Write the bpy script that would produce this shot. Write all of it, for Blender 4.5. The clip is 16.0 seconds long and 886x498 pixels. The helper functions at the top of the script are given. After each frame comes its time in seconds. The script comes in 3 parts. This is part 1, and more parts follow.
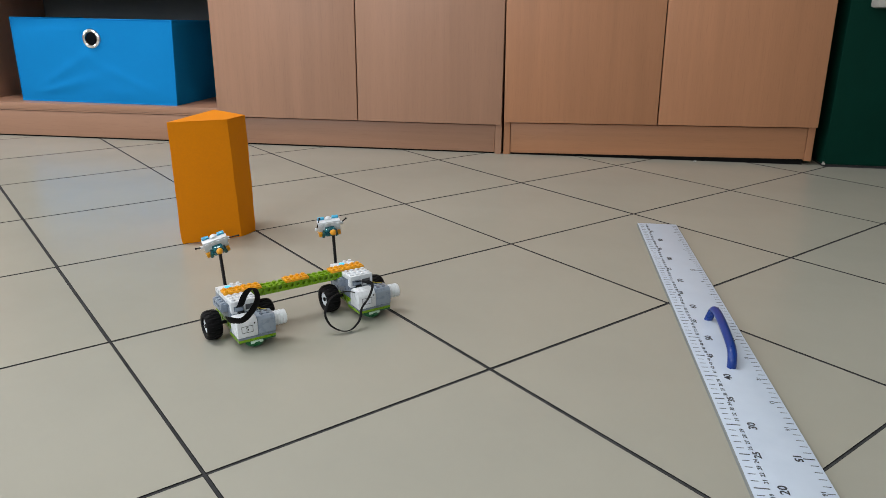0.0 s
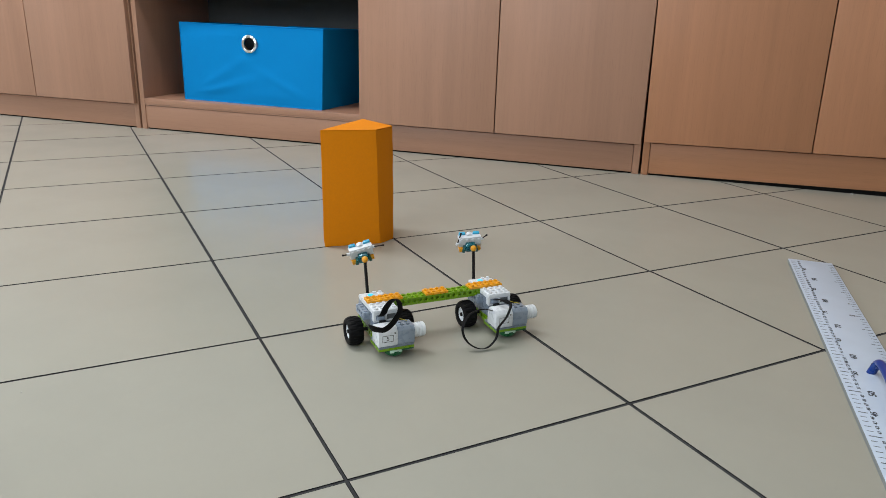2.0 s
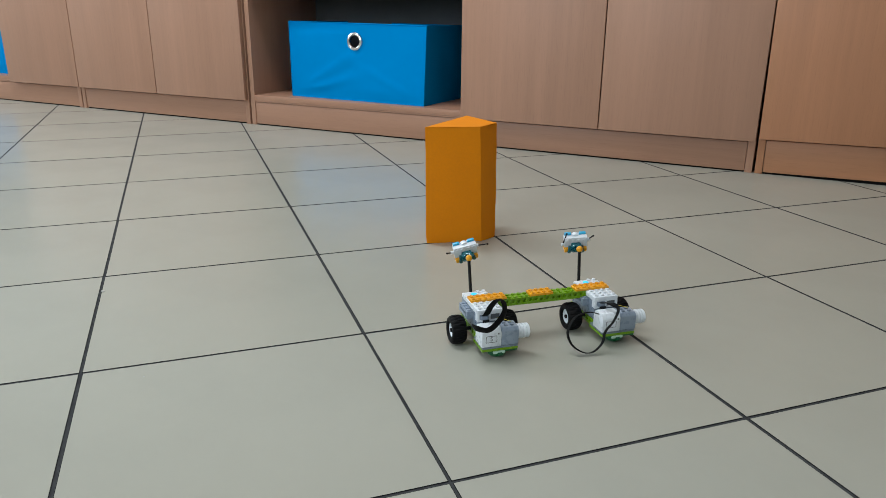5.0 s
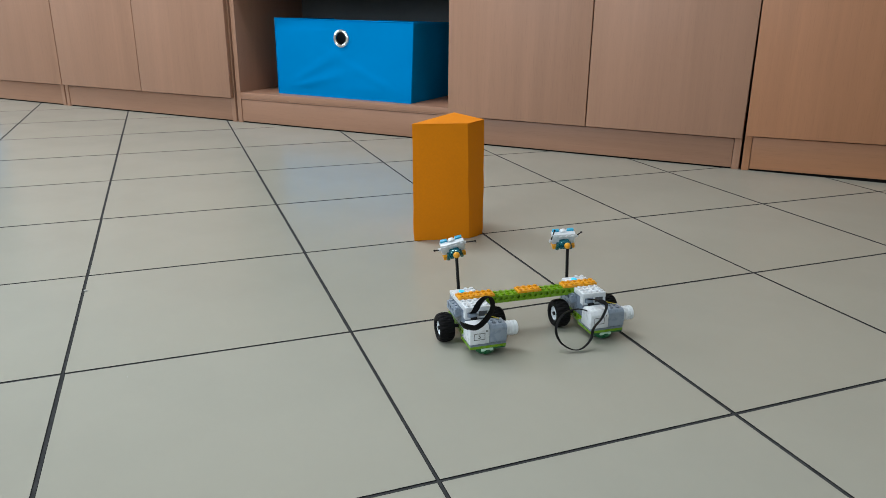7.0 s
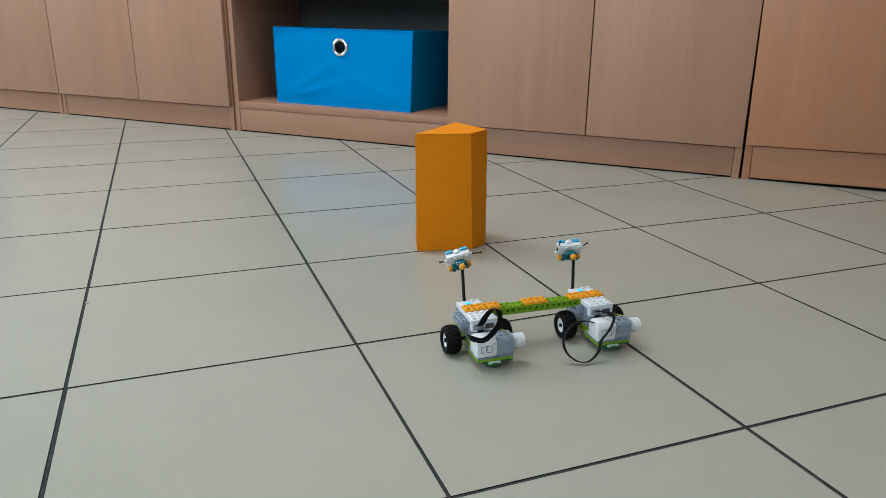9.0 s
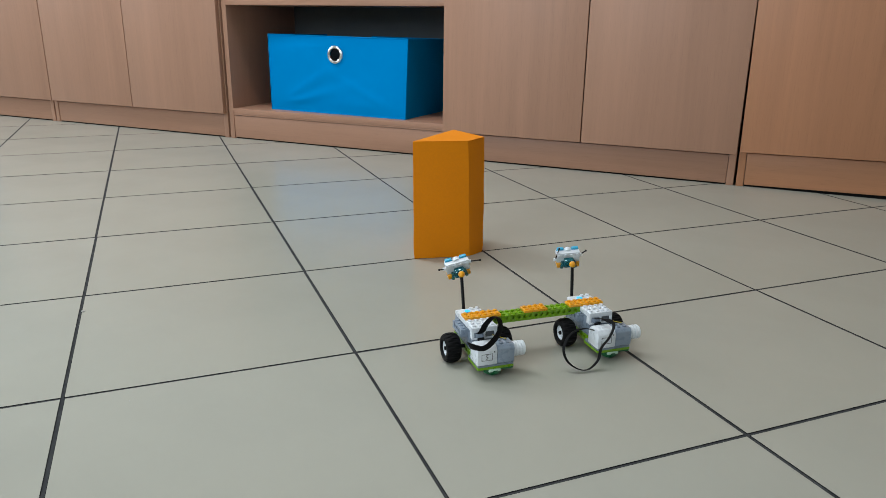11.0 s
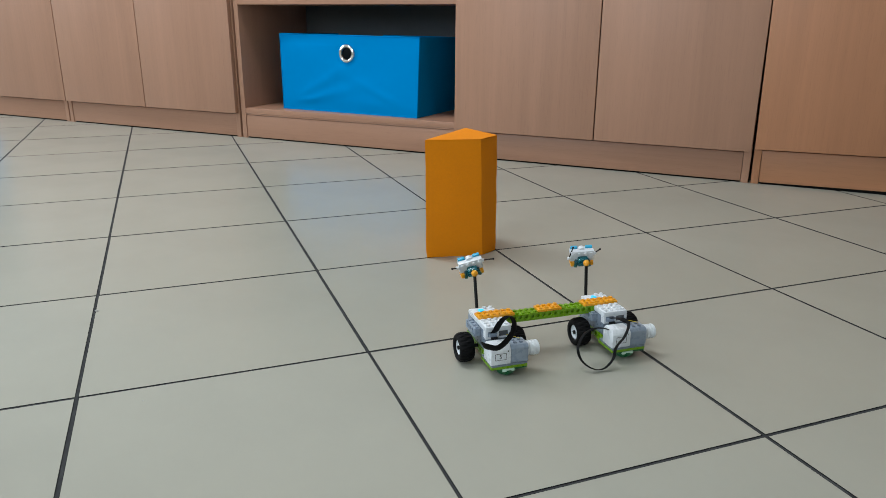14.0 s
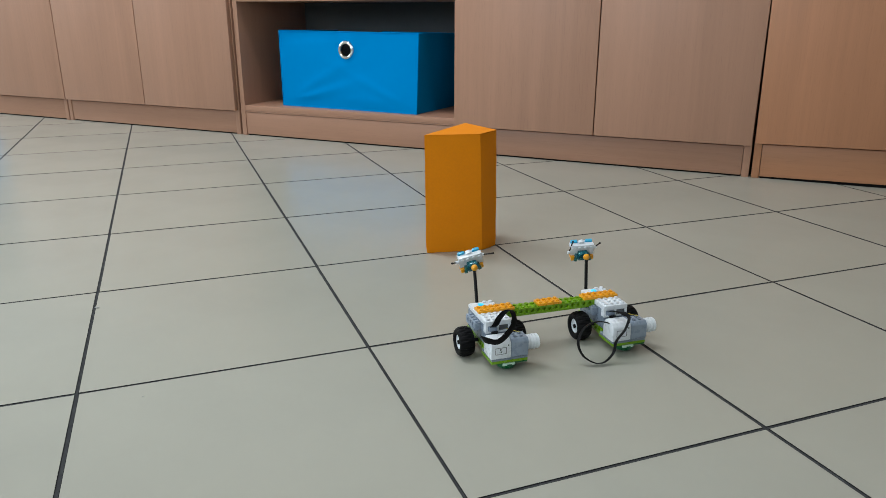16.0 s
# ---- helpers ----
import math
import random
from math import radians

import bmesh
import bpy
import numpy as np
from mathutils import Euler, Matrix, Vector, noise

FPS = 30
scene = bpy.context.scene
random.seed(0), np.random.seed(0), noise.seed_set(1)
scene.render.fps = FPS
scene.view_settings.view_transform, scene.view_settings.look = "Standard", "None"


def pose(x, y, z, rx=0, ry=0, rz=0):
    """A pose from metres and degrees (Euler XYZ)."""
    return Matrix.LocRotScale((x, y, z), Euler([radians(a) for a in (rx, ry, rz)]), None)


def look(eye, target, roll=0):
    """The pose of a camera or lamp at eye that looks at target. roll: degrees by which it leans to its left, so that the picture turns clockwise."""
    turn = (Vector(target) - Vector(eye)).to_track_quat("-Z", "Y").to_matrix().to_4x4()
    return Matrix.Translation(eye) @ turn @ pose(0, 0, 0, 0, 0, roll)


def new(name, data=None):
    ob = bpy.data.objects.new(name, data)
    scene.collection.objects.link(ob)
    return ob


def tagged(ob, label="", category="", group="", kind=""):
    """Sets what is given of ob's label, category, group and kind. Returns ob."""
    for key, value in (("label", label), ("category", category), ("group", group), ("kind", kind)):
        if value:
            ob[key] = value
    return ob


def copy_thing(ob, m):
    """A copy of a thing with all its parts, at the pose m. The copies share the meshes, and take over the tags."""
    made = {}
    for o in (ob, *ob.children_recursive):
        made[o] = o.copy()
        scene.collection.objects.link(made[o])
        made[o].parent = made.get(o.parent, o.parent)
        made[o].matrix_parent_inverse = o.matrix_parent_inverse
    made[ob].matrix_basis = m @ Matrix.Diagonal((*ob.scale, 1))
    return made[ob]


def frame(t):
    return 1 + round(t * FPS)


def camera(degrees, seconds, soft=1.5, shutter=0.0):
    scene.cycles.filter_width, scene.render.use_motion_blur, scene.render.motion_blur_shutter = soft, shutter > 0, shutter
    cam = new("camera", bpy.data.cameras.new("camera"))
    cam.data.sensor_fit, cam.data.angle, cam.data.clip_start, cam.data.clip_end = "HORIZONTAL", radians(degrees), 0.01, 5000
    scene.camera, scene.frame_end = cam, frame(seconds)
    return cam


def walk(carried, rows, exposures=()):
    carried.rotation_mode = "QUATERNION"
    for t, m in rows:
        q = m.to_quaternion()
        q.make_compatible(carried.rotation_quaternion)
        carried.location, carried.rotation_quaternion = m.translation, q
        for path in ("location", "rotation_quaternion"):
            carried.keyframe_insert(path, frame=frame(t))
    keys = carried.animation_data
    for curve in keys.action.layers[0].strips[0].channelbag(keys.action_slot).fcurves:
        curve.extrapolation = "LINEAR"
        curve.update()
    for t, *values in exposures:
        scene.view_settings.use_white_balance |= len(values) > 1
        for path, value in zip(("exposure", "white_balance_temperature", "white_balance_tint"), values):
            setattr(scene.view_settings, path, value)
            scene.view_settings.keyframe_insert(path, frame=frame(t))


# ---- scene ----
cam = camera(63.08, 16.0, soft=0.55)
PATH = [
    (0, (0.0561, -0.7350, 0.3930), (-0.2287, 1.1389, -0.2454), 0.48),
    (0.5, (0.0529, -0.7328, 0.3923), (-0.2427, 1.1364, -0.2550), 0.40),
    (1, (0.0452, -0.7328, 0.3945), (-0.2932, 1.1275, -0.2572), 0.57),
    (1.5, (0.0326, -0.7341, 0.4003), (-0.4079, 1.1071, -0.2443), 0.97),
    (2, (0.0198, -0.7364, 0.4065), (-0.5735, 1.0687, -0.2175), 1.72),
    (2.5, (0.0090, -0.7423, 0.4115), (-0.6854, 1.0318, -0.1971), 1.37),
    (3, (0.0019, -0.7434, 0.4126), (-0.7765, 0.9913, -0.2079), 1.08),
    (3.5, (0.0000, -0.7389, 0.4136), (-0.8266, 0.9715, -0.2120), 0.84),
    (4, (0.0014, -0.7355, 0.4107), (-0.8327, 0.9667, -0.2272), 0.62),
    (6.5, (0.0018, -0.7261, 0.4062), (-0.8081, 0.9854, -0.2378), 0.50),
    (7, (0.0003, -0.7254, 0.4046), (-0.7999, 0.9898, -0.2417), 0.60),
    (7.5, (-0.0020, -0.7255, 0.4039), (-0.8079, 0.9903, -0.2337), 0.58),
    (8, (-0.0031, -0.7257, 0.4035), (-0.8066, 0.9900, -0.2374), 0.71),
    (8.5, (-0.0110, -0.7251, 0.4062), (-0.8160, 0.9936, -0.2248), 0.83),
    (9, (-0.0156, -0.7239, 0.4079), (-0.8066, 1.0025, -0.2196), 0.63),
    (11.5, (-0.0265, -0.7264, 0.4086), (-0.8003, 1.0148, -0.1994), 0.76),
    (12, (-0.0281, -0.7247, 0.4080), (-0.8087, 1.0117, -0.2049), 0.68),
    (12.5, (-0.0290, -0.7238, 0.4072), (-0.8297, 1.0033, -0.2061), 0.52),
    (13, (-0.0280, -0.7236, 0.4054), (-0.8324, 1.0006, -0.2111), 0.50),
    (13.5, (-0.0296, -0.7221, 0.4061), (-0.8348, 1.0020, -0.2095), 0.38),
    (14, (-0.0286, -0.7222, 0.4071), (-0.8310, 1.0041, -0.2062), 0.33),
    (14.5, (-0.0275, -0.7229, 0.4056), (-0.8327, 0.9999, -0.2137), -0.06),
    (15, (-0.0249, -0.7233, 0.4045), (-0.8349, 0.9987, -0.2109), -0.26),
    (15.5, (-0.0242, -0.7221, 0.4039), (-0.8312, 1.0018, -0.2101), -0.14),
    (16, (-0.0272, -0.7214, 0.4032), (-0.8309, 1.0018, -0.2170), -0.00),
]
walk(cam, [(t, look(eye, target, roll)) for t, eye, target, roll in PATH],
     ((0.0, -0.36, 6640, 13), (1.4, -0.35, 6620, 13), (3.0, -0.42, 6220, 8), (4.0, -0.46, 6220, 8), (6.5, -0.47, 6220, 8), (11.5, -0.48, 6220, 8), (16.0, -0.48, 6220, 8)))

# ---- light ----
world = bpy.data.worlds.new("world")
scene.world = world
world.use_nodes = True
world.node_tree.nodes["Background"].inputs[0].default_value = (0.55, 0.62, 0.7, 1)
world.node_tree.nodes["Background"].inputs[1].default_value = 0.12


def area_lamp(name, place, target, sx, sy, power, colour):
    lamp = bpy.data.lights.new(name, "AREA")
    lamp.shape, lamp.size, lamp.size_y, lamp.energy, lamp.color = "RECTANGLE", sx, sy, power, colour
    ob = new(name, lamp)
    ob.matrix_world = look(place, target)
    return ob


area_lamp("window_light", (-5.2, 0.0, 1.75), (-0.6, -0.3, 0.5), 2.4, 1.5, 88, (0.84, 0.93, 1.0))
# added fill behind the camera, to brighten the bin and cabinet fronts
area_lamp("window_light", (-2.0, -3.5, 1.45), (-1.1, 1.0, 0.5), 2.2, 1.3, 80, (0.86, 0.94, 1.0))
# weaker added fill from the right, for the paper box's right face
area_lamp("window_light", (1.35, -3.5, 1.45), (-0.7, 1.0, 0.4), 1.1, 1.3, 11, (0.86, 0.94, 1.0))
area_lamp("tube_light", (-1.7, 0.30, 2.74), (-1.7, 0.30, 0), 2.6, 0.35, 72, (0.97, 0.98, 1.0))
area_lamp("tube_light", (-1.7, -2.2, 2.74), (-1.7, -2.2, 0), 2.6, 0.35, 34, (0.97, 0.98, 1.0))


# ---- materials ----
def material(name, colour, rough=0.5, metal=0.0, spec=0.5):
    m = bpy.data.materials.new(name)
    m.use_nodes = True
    n = m.node_tree.nodes["Principled BSDF"]
    n.inputs["Base Color"].default_value = (*colour, 1)
    n.inputs["Roughness"].default_value = rough
    n.inputs["Metallic"].default_value = metal
    n.inputs["Specular IOR Level"].default_value = spec
    return m


def varied(name, dark, light, scale, rough=0.5, stretch=(1, 1, 1), fine=6.0, bump=0.1, spec=0.5, rough_span=0.1,
           second=None, second_scale=1.0, dist=0.002, rnd=0.0):
    """A surface with grain at two sizes, relief and uneven gloss."""
    m = material(name, light, rough, spec=spec)
    t = m.node_tree
    b = t.nodes["Principled BSDF"]
    co = t.nodes.new("ShaderNodeTexCoord")
    mp = t.nodes.new("ShaderNodeMapping")
    mp.inputs["Scale"].default_value = stretch
    t.links.new(co.outputs["Object"], mp.inputs["Vector"])
    vec = mp.outputs["Vector"]
    if rnd:
        info = t.nodes.new("ShaderNodeObjectInfo")
        sc = t.nodes.new("ShaderNodeMath")
        sc.operation = "MULTIPLY"
        sc.inputs[1].default_value = rnd
        t.links.new(info.outputs["Random"], sc.inputs[0])
        add = t.nodes.new("ShaderNodeVectorMath")
        add.operation = "ADD"
        t.links.new(vec, add.inputs[0])
        t.links.new(sc.outputs[0], add.inputs[1])
        vec = add.outputs[0]
    n1 = t.nodes.new("ShaderNodeTexNoise")
    n1.inputs["Scale"].default_value = scale
    n1.inputs["Detail"].default_value = fine
    n1.inputs["Roughness"].default_value = 0.6
    t.links.new(vec, n1.inputs["Vector"])
    ramp = t.nodes.new("ShaderNodeValToRGB")
    ramp.color_ramp.elements[0].position, ramp.color_ramp.elements[1].position = 0.3, 0.7
    ramp.color_ramp.elements[0].color, ramp.color_ramp.elements[1].color = (*dark, 1), (*light, 1)
    t.links.new(n1.outputs["Fac"], ramp.inputs["Fac"])
    out = ramp.outputs["Color"]
    if second:
        n2 = t.nodes.new("ShaderNodeTexNoise")
        n2.inputs["Scale"].default_value = second_scale
        n2.inputs["Detail"].default_value = 3
        t.links.new(co.outputs["Object"], n2.inputs["Vector"])
        r2 = t.nodes.new("ShaderNodeValToRGB")
        r2.color_ramp.elements[0].position, r2.color_ramp.elements[1].position = 0.35, 0.68
        t.links.new(n2.outputs["Fac"], r2.inputs["Fac"])
        mix = t.nodes.new("ShaderNodeMix")
        mix.data_type = "RGBA"
        mix.inputs[7].default_value = (*second, 1)
        half = t.nodes.new("ShaderNodeMath")
        half.operation = "MULTIPLY"
        half.inputs[1].default_value = 0.5
        t.links.new(r2.outputs["Color"], half.inputs[0])
        t.links.new(half.outputs[0], mix.inputs[0])
        t.links.new(out, mix.inputs[6])
        out = mix.outputs[2]
    t.links.new(out, b.inputs["Base Color"])
    rr = t.nodes.new("ShaderNodeMapRange")
    rr.inputs["To Min"].default_value, rr.inputs["To Max"].default_value = rough - rough_span, rough + rough_span
    t.links.new(n1.outputs["Fac"], rr.inputs["Value"])
    t.links.new(rr.outputs["Result"], b.inputs["Roughness"])
    bp = t.nodes.new("ShaderNodeBump")
    bp.inputs["Strength"].default_value, bp.inputs["Distance"].default_value = bump, dist
    t.links.new(n1.outputs["Fac"], bp.inputs["Height"])
    t.links.new(bp.outputs["Normal"], b.inputs["Normal"])
    return m


def beech(name, colour, grain, rough=0.42):
    """Beech-print laminate: soft broad bands, fine streaks and short pore flecks along the grain ('x' or 'z'), each board cut elsewhere from the sheet."""
    m = material(name, colour, rough)
    t = m.node_tree
    b = t.nodes["Principled BSDF"]
    co = t.nodes.new("ShaderNodeTexCoord")
    info = t.nodes.new("ShaderNodeObjectInfo")
    shift = t.nodes.new("ShaderNodeVectorMath")
    shift.operation = "MULTIPLY_ADD"
    shift.inputs[1].default_value = (7.0, 3.0, 5.0)
    t.links.new(info.outputs["Random"], shift.inputs[0])
    t.links.new(co.outputs["Object"], shift.inputs[2])

    def layer(across, along, detail, distortion=0.0):
        mp = t.nodes.new("ShaderNodeMapping")
        mp.inputs["Scale"].default_value = (across, across, along) if grain == "z" else (along, across, across)
        t.links.new(shift.outputs[0], mp.inputs["Vector"])
        n = t.nodes.new("ShaderNodeTexNoise")
        n.inputs["Scale"].default_value, n.inputs["Detail"].default_value = 1.0, detail
        n.inputs["Distortion"].default_value = distortion
        t.links.new(mp.outputs["Vector"], n.inputs["Vector"])
        return n.outputs["Fac"]

    def graded(fac, lo, hi, p0=0.3, p1=0.7):
        r = t.nodes.new("ShaderNodeMapRange")
        r.inputs["From Min"].default_value, r.inputs["From Max"].default_value = p0, p1
        r.inputs["To Min"].default_value, r.inputs["To Max"].default_value = lo, hi
        t.links.new(fac, r.inputs["Value"])
        return r.outputs["Result"]

    def times(p, q):
        n = t.nodes.new("ShaderNodeMath")
        n.operation = "MULTIPLY"
        t.links.new(p, n.inputs[0])
        t.links.new(q, n.inputs[1])
        return n.outputs[0]

    bands = layer(14, 1.0, 3, 0.9)
    streaks = layer(95, 2.6, 4)
    flecks = layer(420, 26, 2)
    tone = times(times(graded(bands, 0.945, 1.055), graded(streaks, 0.965, 1.035)), graded(flecks, 0.92, 1.0, 0.26, 0.44))
    boards = graded(info.outputs["Random"], 0.975, 1.025, 0.0, 1.0)
    sc = t.nodes.new("ShaderNodeVectorMath")
    sc.operation = "SCALE"
    sc.inputs[0].default_value = colour
    t.links.new(times(tone, boards), sc.inputs["Scale"])
    t.links.new(sc.outputs[0], b.inputs["Base Color"])
    t.links.new(graded(streaks, rough - 0.06, rough + 0.06), b.inputs["Roughness"])
    bp = t.nodes.new("ShaderNodeBump")
    bp.inputs["Strength"].default_value, bp.inputs["Distance"].default_value = 0.06, 0.0006
    t.links.new(flecks, bp.inputs["Height"])
    t.links.new(bp.outputs["Normal"], b.inputs["Normal"])
    return m


BEECH = beech("beech_laminate", (0.390, 0.213, 0.139), "z")
BEECH_FLAT = beech("beech_laminate_lengthwise", (0.368, 0.197, 0.125), "x")
BEECH_WARM = beech("orange_beech_laminate", (0.418, 0.191, 0.096), "z")
BEECH_WARM_FLAT = beech("orange_beech_laminate_lengthwise", (0.400, 0.184, 0.090), "x")
BACKING = varied("grey_back_panel", (0.070, 0.080, 0.086), (0.088, 0.099, 0.105), 12, 0.6, bump=0.05)
TILE = varied("beige_floor_tile", (0.354, 0.352, 0.302), (0.397, 0.394, 0.339), 3.2, 0.25, (1, 1, 1), 5, 0.02,
              second=(0.352, 0.342, 0.284), second_scale=1.3, rough_span=0.05, dist=0.001, spec=0.38)
JOINT_EDGE = material("dark_tile_edge", (0.014, 0.014, 0.015), 0.9, spec=0.05)
GROUT = varied("dark_grey_grout", (0.034, 0.036, 0.038), (0.066, 0.069, 0.072), 60, 0.9, bump=0.3, spec=0.05)
WALL = varied("pale_wall_paint", (0.56, 0.55, 0.51), (0.60, 0.59, 0.55), 5, 0.8, bump=0.08)
GREEN_PAINT = varied("dark_green_paint", (0.0006, 0.023, 0.015), (0.0009, 0.029, 0.019), 14, 0.6, bump=0.08, spec=0.06, second=(0.0007, 0.025, 0.017))
DUST = varied("grey_dust", (0.35, 0.35, 0.33), (0.45, 0.44, 0.42), 300, 0.9)
PALE_GREY = varied("pale_grey_paint", (0.33, 0.33, 0.30), (0.38, 0.375, 0.35), 20, 0.5)
BLUE_CLOTH = varied("blue_nonwoven_cloth", (0.0, 0.212, 0.55), (0.0, 0.236, 0.60), 420, 0.85, bump=0.08, dist=0.0003,
                    second=(0.0, 0.222, 0.575), second_scale=6, spec=0.1)
ORANGE_PAPER = varied("orange_construction_paper", (0.75, 0.230, 0.001), (0.80, 0.250, 0.0012), 260, 0.8, bump=0.05, dist=0.0004,
                      second=(0.73, 0.235, 0.001), second_scale=9, spec=0.2)
CHROME = material("polished_metal", (0.75, 0.74, 0.72), 0.18, 1.0)
RULER_WHITE = varied("white_ruler_lacquer", (0.52, 0.61, 0.73), (0.57, 0.66, 0.78), 30, 0.35, bump=0.03)
INK = material("black_ink", (0.012, 0.012, 0.014), 0.5)
RULER_EDGE = material("grey_ruler_edge", (0.22, 0.24, 0.24), 0.6)
# shade of the gap under the cabinets, put in as black
SHADOW_STRIP = material("gap_shade_black", (0.008, 0.008, 0.008), 0.9, spec=0.05)
RULER_INK = varied("worn_black_print", (0.016, 0.018, 0.024), (0.055, 0.060, 0.075), 90, 0.5)
GREY_INK = material("grey_ink", (0.045, 0.05, 0.06), 0.5)
BLUE_PLASTIC = varied("blue_plastic", (0.002, 0.032, 0.205), (0.003, 0.038, 0.24), 40, 0.3, bump=0.03)


# ---- mesh helpers ----
def add_box(bm, x0, x1, y0, y1, z0, z1, bevel=0.0, m=None):
    r = bmesh.ops.create_cube(bm, size=1.0)
    vs = r["verts"]
    bmesh.ops.scale(bm, vec=(x1 - x0, y1 - y0, z1 - z0), verts=vs)
    bmesh.ops.translate(bm, vec=((x0 + x1) / 2, (y0 + y1) / 2, (z0 + z1) / 2), verts=vs)
    if m is not None:
        bmesh.ops.transform(bm, matrix=m, verts=vs)
    if bevel:
        es = list({e for v in vs for e in v.link_edges})
        bmesh.ops.bevel(bm, geom=es, offset=bevel, segments=2, affect="EDGES", profile=0.6)
    return bm


def box_bm(x0, x1, y0, y1, z0, z1, bevel=0.0, m=None):
    return add_box(bmesh.new(), x0, x1, y0, y1, z0, z1, bevel, m)


def add_cyl(bm, a, b, r, seg=16, r2=None, caps=True):
    a, b = Vector(a), Vector(b)
    d = b - a
    m = Matrix.Translation((a + b) / 2) @ d.to_track_quat("Z", "Y").to_matrix().to_4x4()
    bmesh.ops.create_cone(bm, cap_ends=caps, segments=seg, radius1=r, radius2=r if r2 is None else r2, depth=d.length, matrix=m)
    return bm


def cyl_bm(a, b, r, seg=16, r2=None):
    return add_cyl(bmesh.new(), a, b, r, seg, r2)


def tube_bm(points, r, seg=10, flat=None, up=(0, 0, 1), sub=8):
    """A tube (or a flat ribbon: flat = half width, r = half thickness) along a smooth line through the points."""
    P = [Vector(p) for p in points]
    line = []
    for i in range(len(P) - 1):
        p0, p1, p2, p3 = P[max(i - 1, 0)], P[i], P[i + 1], P[min(i + 2, len(P) - 1)]
        for k in range(sub):
            u = k / sub
            line.append(0.5 * ((2 * p1) + (p2 - p0) * u + (2 * p0 - 5 * p1 + 4 * p2 - p3) * u * u + (3 * p1 - p0 - 3 * p2 + p3) * u ** 3))
    line.append(P[-1])
    bm = bmesh.new()
    rings = []
    many = not isinstance(up[0], (int, float))
    ref = Vector(up[0] if many else up)
    for i, p in enumerate(line):
        if many:
            k, u = min(i // sub, len(P) - 2), (i / sub) - min(i // sub, len(P) - 2)
            ref = Vector(up[k]).lerp(Vector(up[k + 1]), u)
        d = (line[min(i + 1, len(line) - 1)] - line[max(i - 1, 0)]).normalized()
        side = ref - d * ref.dot(d)
        side.normalize()
        ref = side
        nrm = d.cross(side)
        ring = []
        for k in range(seg):
            a = 2 * math.pi * k / seg
            ring.append(bm.verts.new(p + side * math.cos(a) * (flat or r) + nrm * math.sin(a) * r))
        rings.append(ring)
    for a, b in zip(rings, rings[1:]):
        for k in range(seg):
            bm.faces.new((a[k], a[(k + 1) % seg], b[(k + 1) % seg], b[k]))
    bm.faces.new(rings[0][::-1])
    bm.faces.new(rings[-1])
    return bm


def mesh_of(name, bm, mat, smooth=False):
    me = bpy.data.meshes.new(name)
    bmesh.ops.recalc_face_normals(bm, faces=bm.faces)
    bm.to_mesh(me)
    bm.free()
    me.materials.append(mat)
    if smooth:
        me.shade_smooth()
        me.set_sharp_from_angle(angle=radians(40))
    return me


def part(name, bm, mat, parent=None, label="", smooth=True):
    ob = new(name, mesh_of(name, bm, mat, smooth))
    ob.parent = parent
    return tagged(ob, label)


def thing(name, place, label, category, group="", kind="", turn=0):
    ob = new(name)
    ob.matrix_world = pose(*place, 0, 0, turn)
    ob.empty_display_size = 0.05
    return tagged(ob, label, category, group, kind)


def structure(name, bm, mat, label, smooth=False):
    return tagged(new(name, mesh_of(name, bm, mat, smooth)), label, name.split("_")[0], kind="structure")


# ---- the room ----
X0, X1, Y0, Y1, ZC = -5.3, 2.6, -3.6, 1.76, 2.8
structure("wall_north", box_bm(X0, X1, Y1, Y1 + 0.15, 0, ZC), WALL, "plain pale painted wall behind the cabinets")
south = bmesh.new()
for a in ((X0, -3.2, 0, ZC), (-0.8, 0.7, 0, ZC), (2.0, X1, 0, ZC), (-3.2, -0.8, 0, 0.75), (-3.2, -0.8, 2.2, ZC), (0.7, 2.0, 0, 0.75), (0.7, 2.0, 2.2, ZC)):
    add_box(south, a[0], a[1], Y0 - 0.15, Y0, a[2], a[3])
structure("wall_south", south, WALL, "unseen pale painted wall with two added window openings")
structure("wall_east", box_bm(X1, X1 + 0.15, Y0, Y1, 0, ZC), WALL, "plain pale painted wall")
west = bmesh.new()
for a in ((Y0, -1.3, 0, ZC), (1.3, Y1, 0, ZC), (-1.3, 1.3, 0, 0.95), (-1.3, 1.3, 2.55, ZC)):
    add_box(west, X0 - 0.15, X0, *a)
structure("wall_west", west, WALL, "pale painted wall with a window opening")
structure("ceiling", box_bm(X0, X1, Y0, Y1, ZC, ZC + 0.1), WALL, "plain white ceiling")

# ---- cabinets ----
YC, YD, YB, TOP = 1.276, 1.258, 1.74, 0.80
DOOR_Z = 0.0835


def board(name, x0, x1, y0, y1, z0, z1, parent, mat=BEECH, label="", bevel=0.0012):
    return part(name, box_bm(x0, x1, y0, y1, z0, z1, bevel), mat, parent, label)


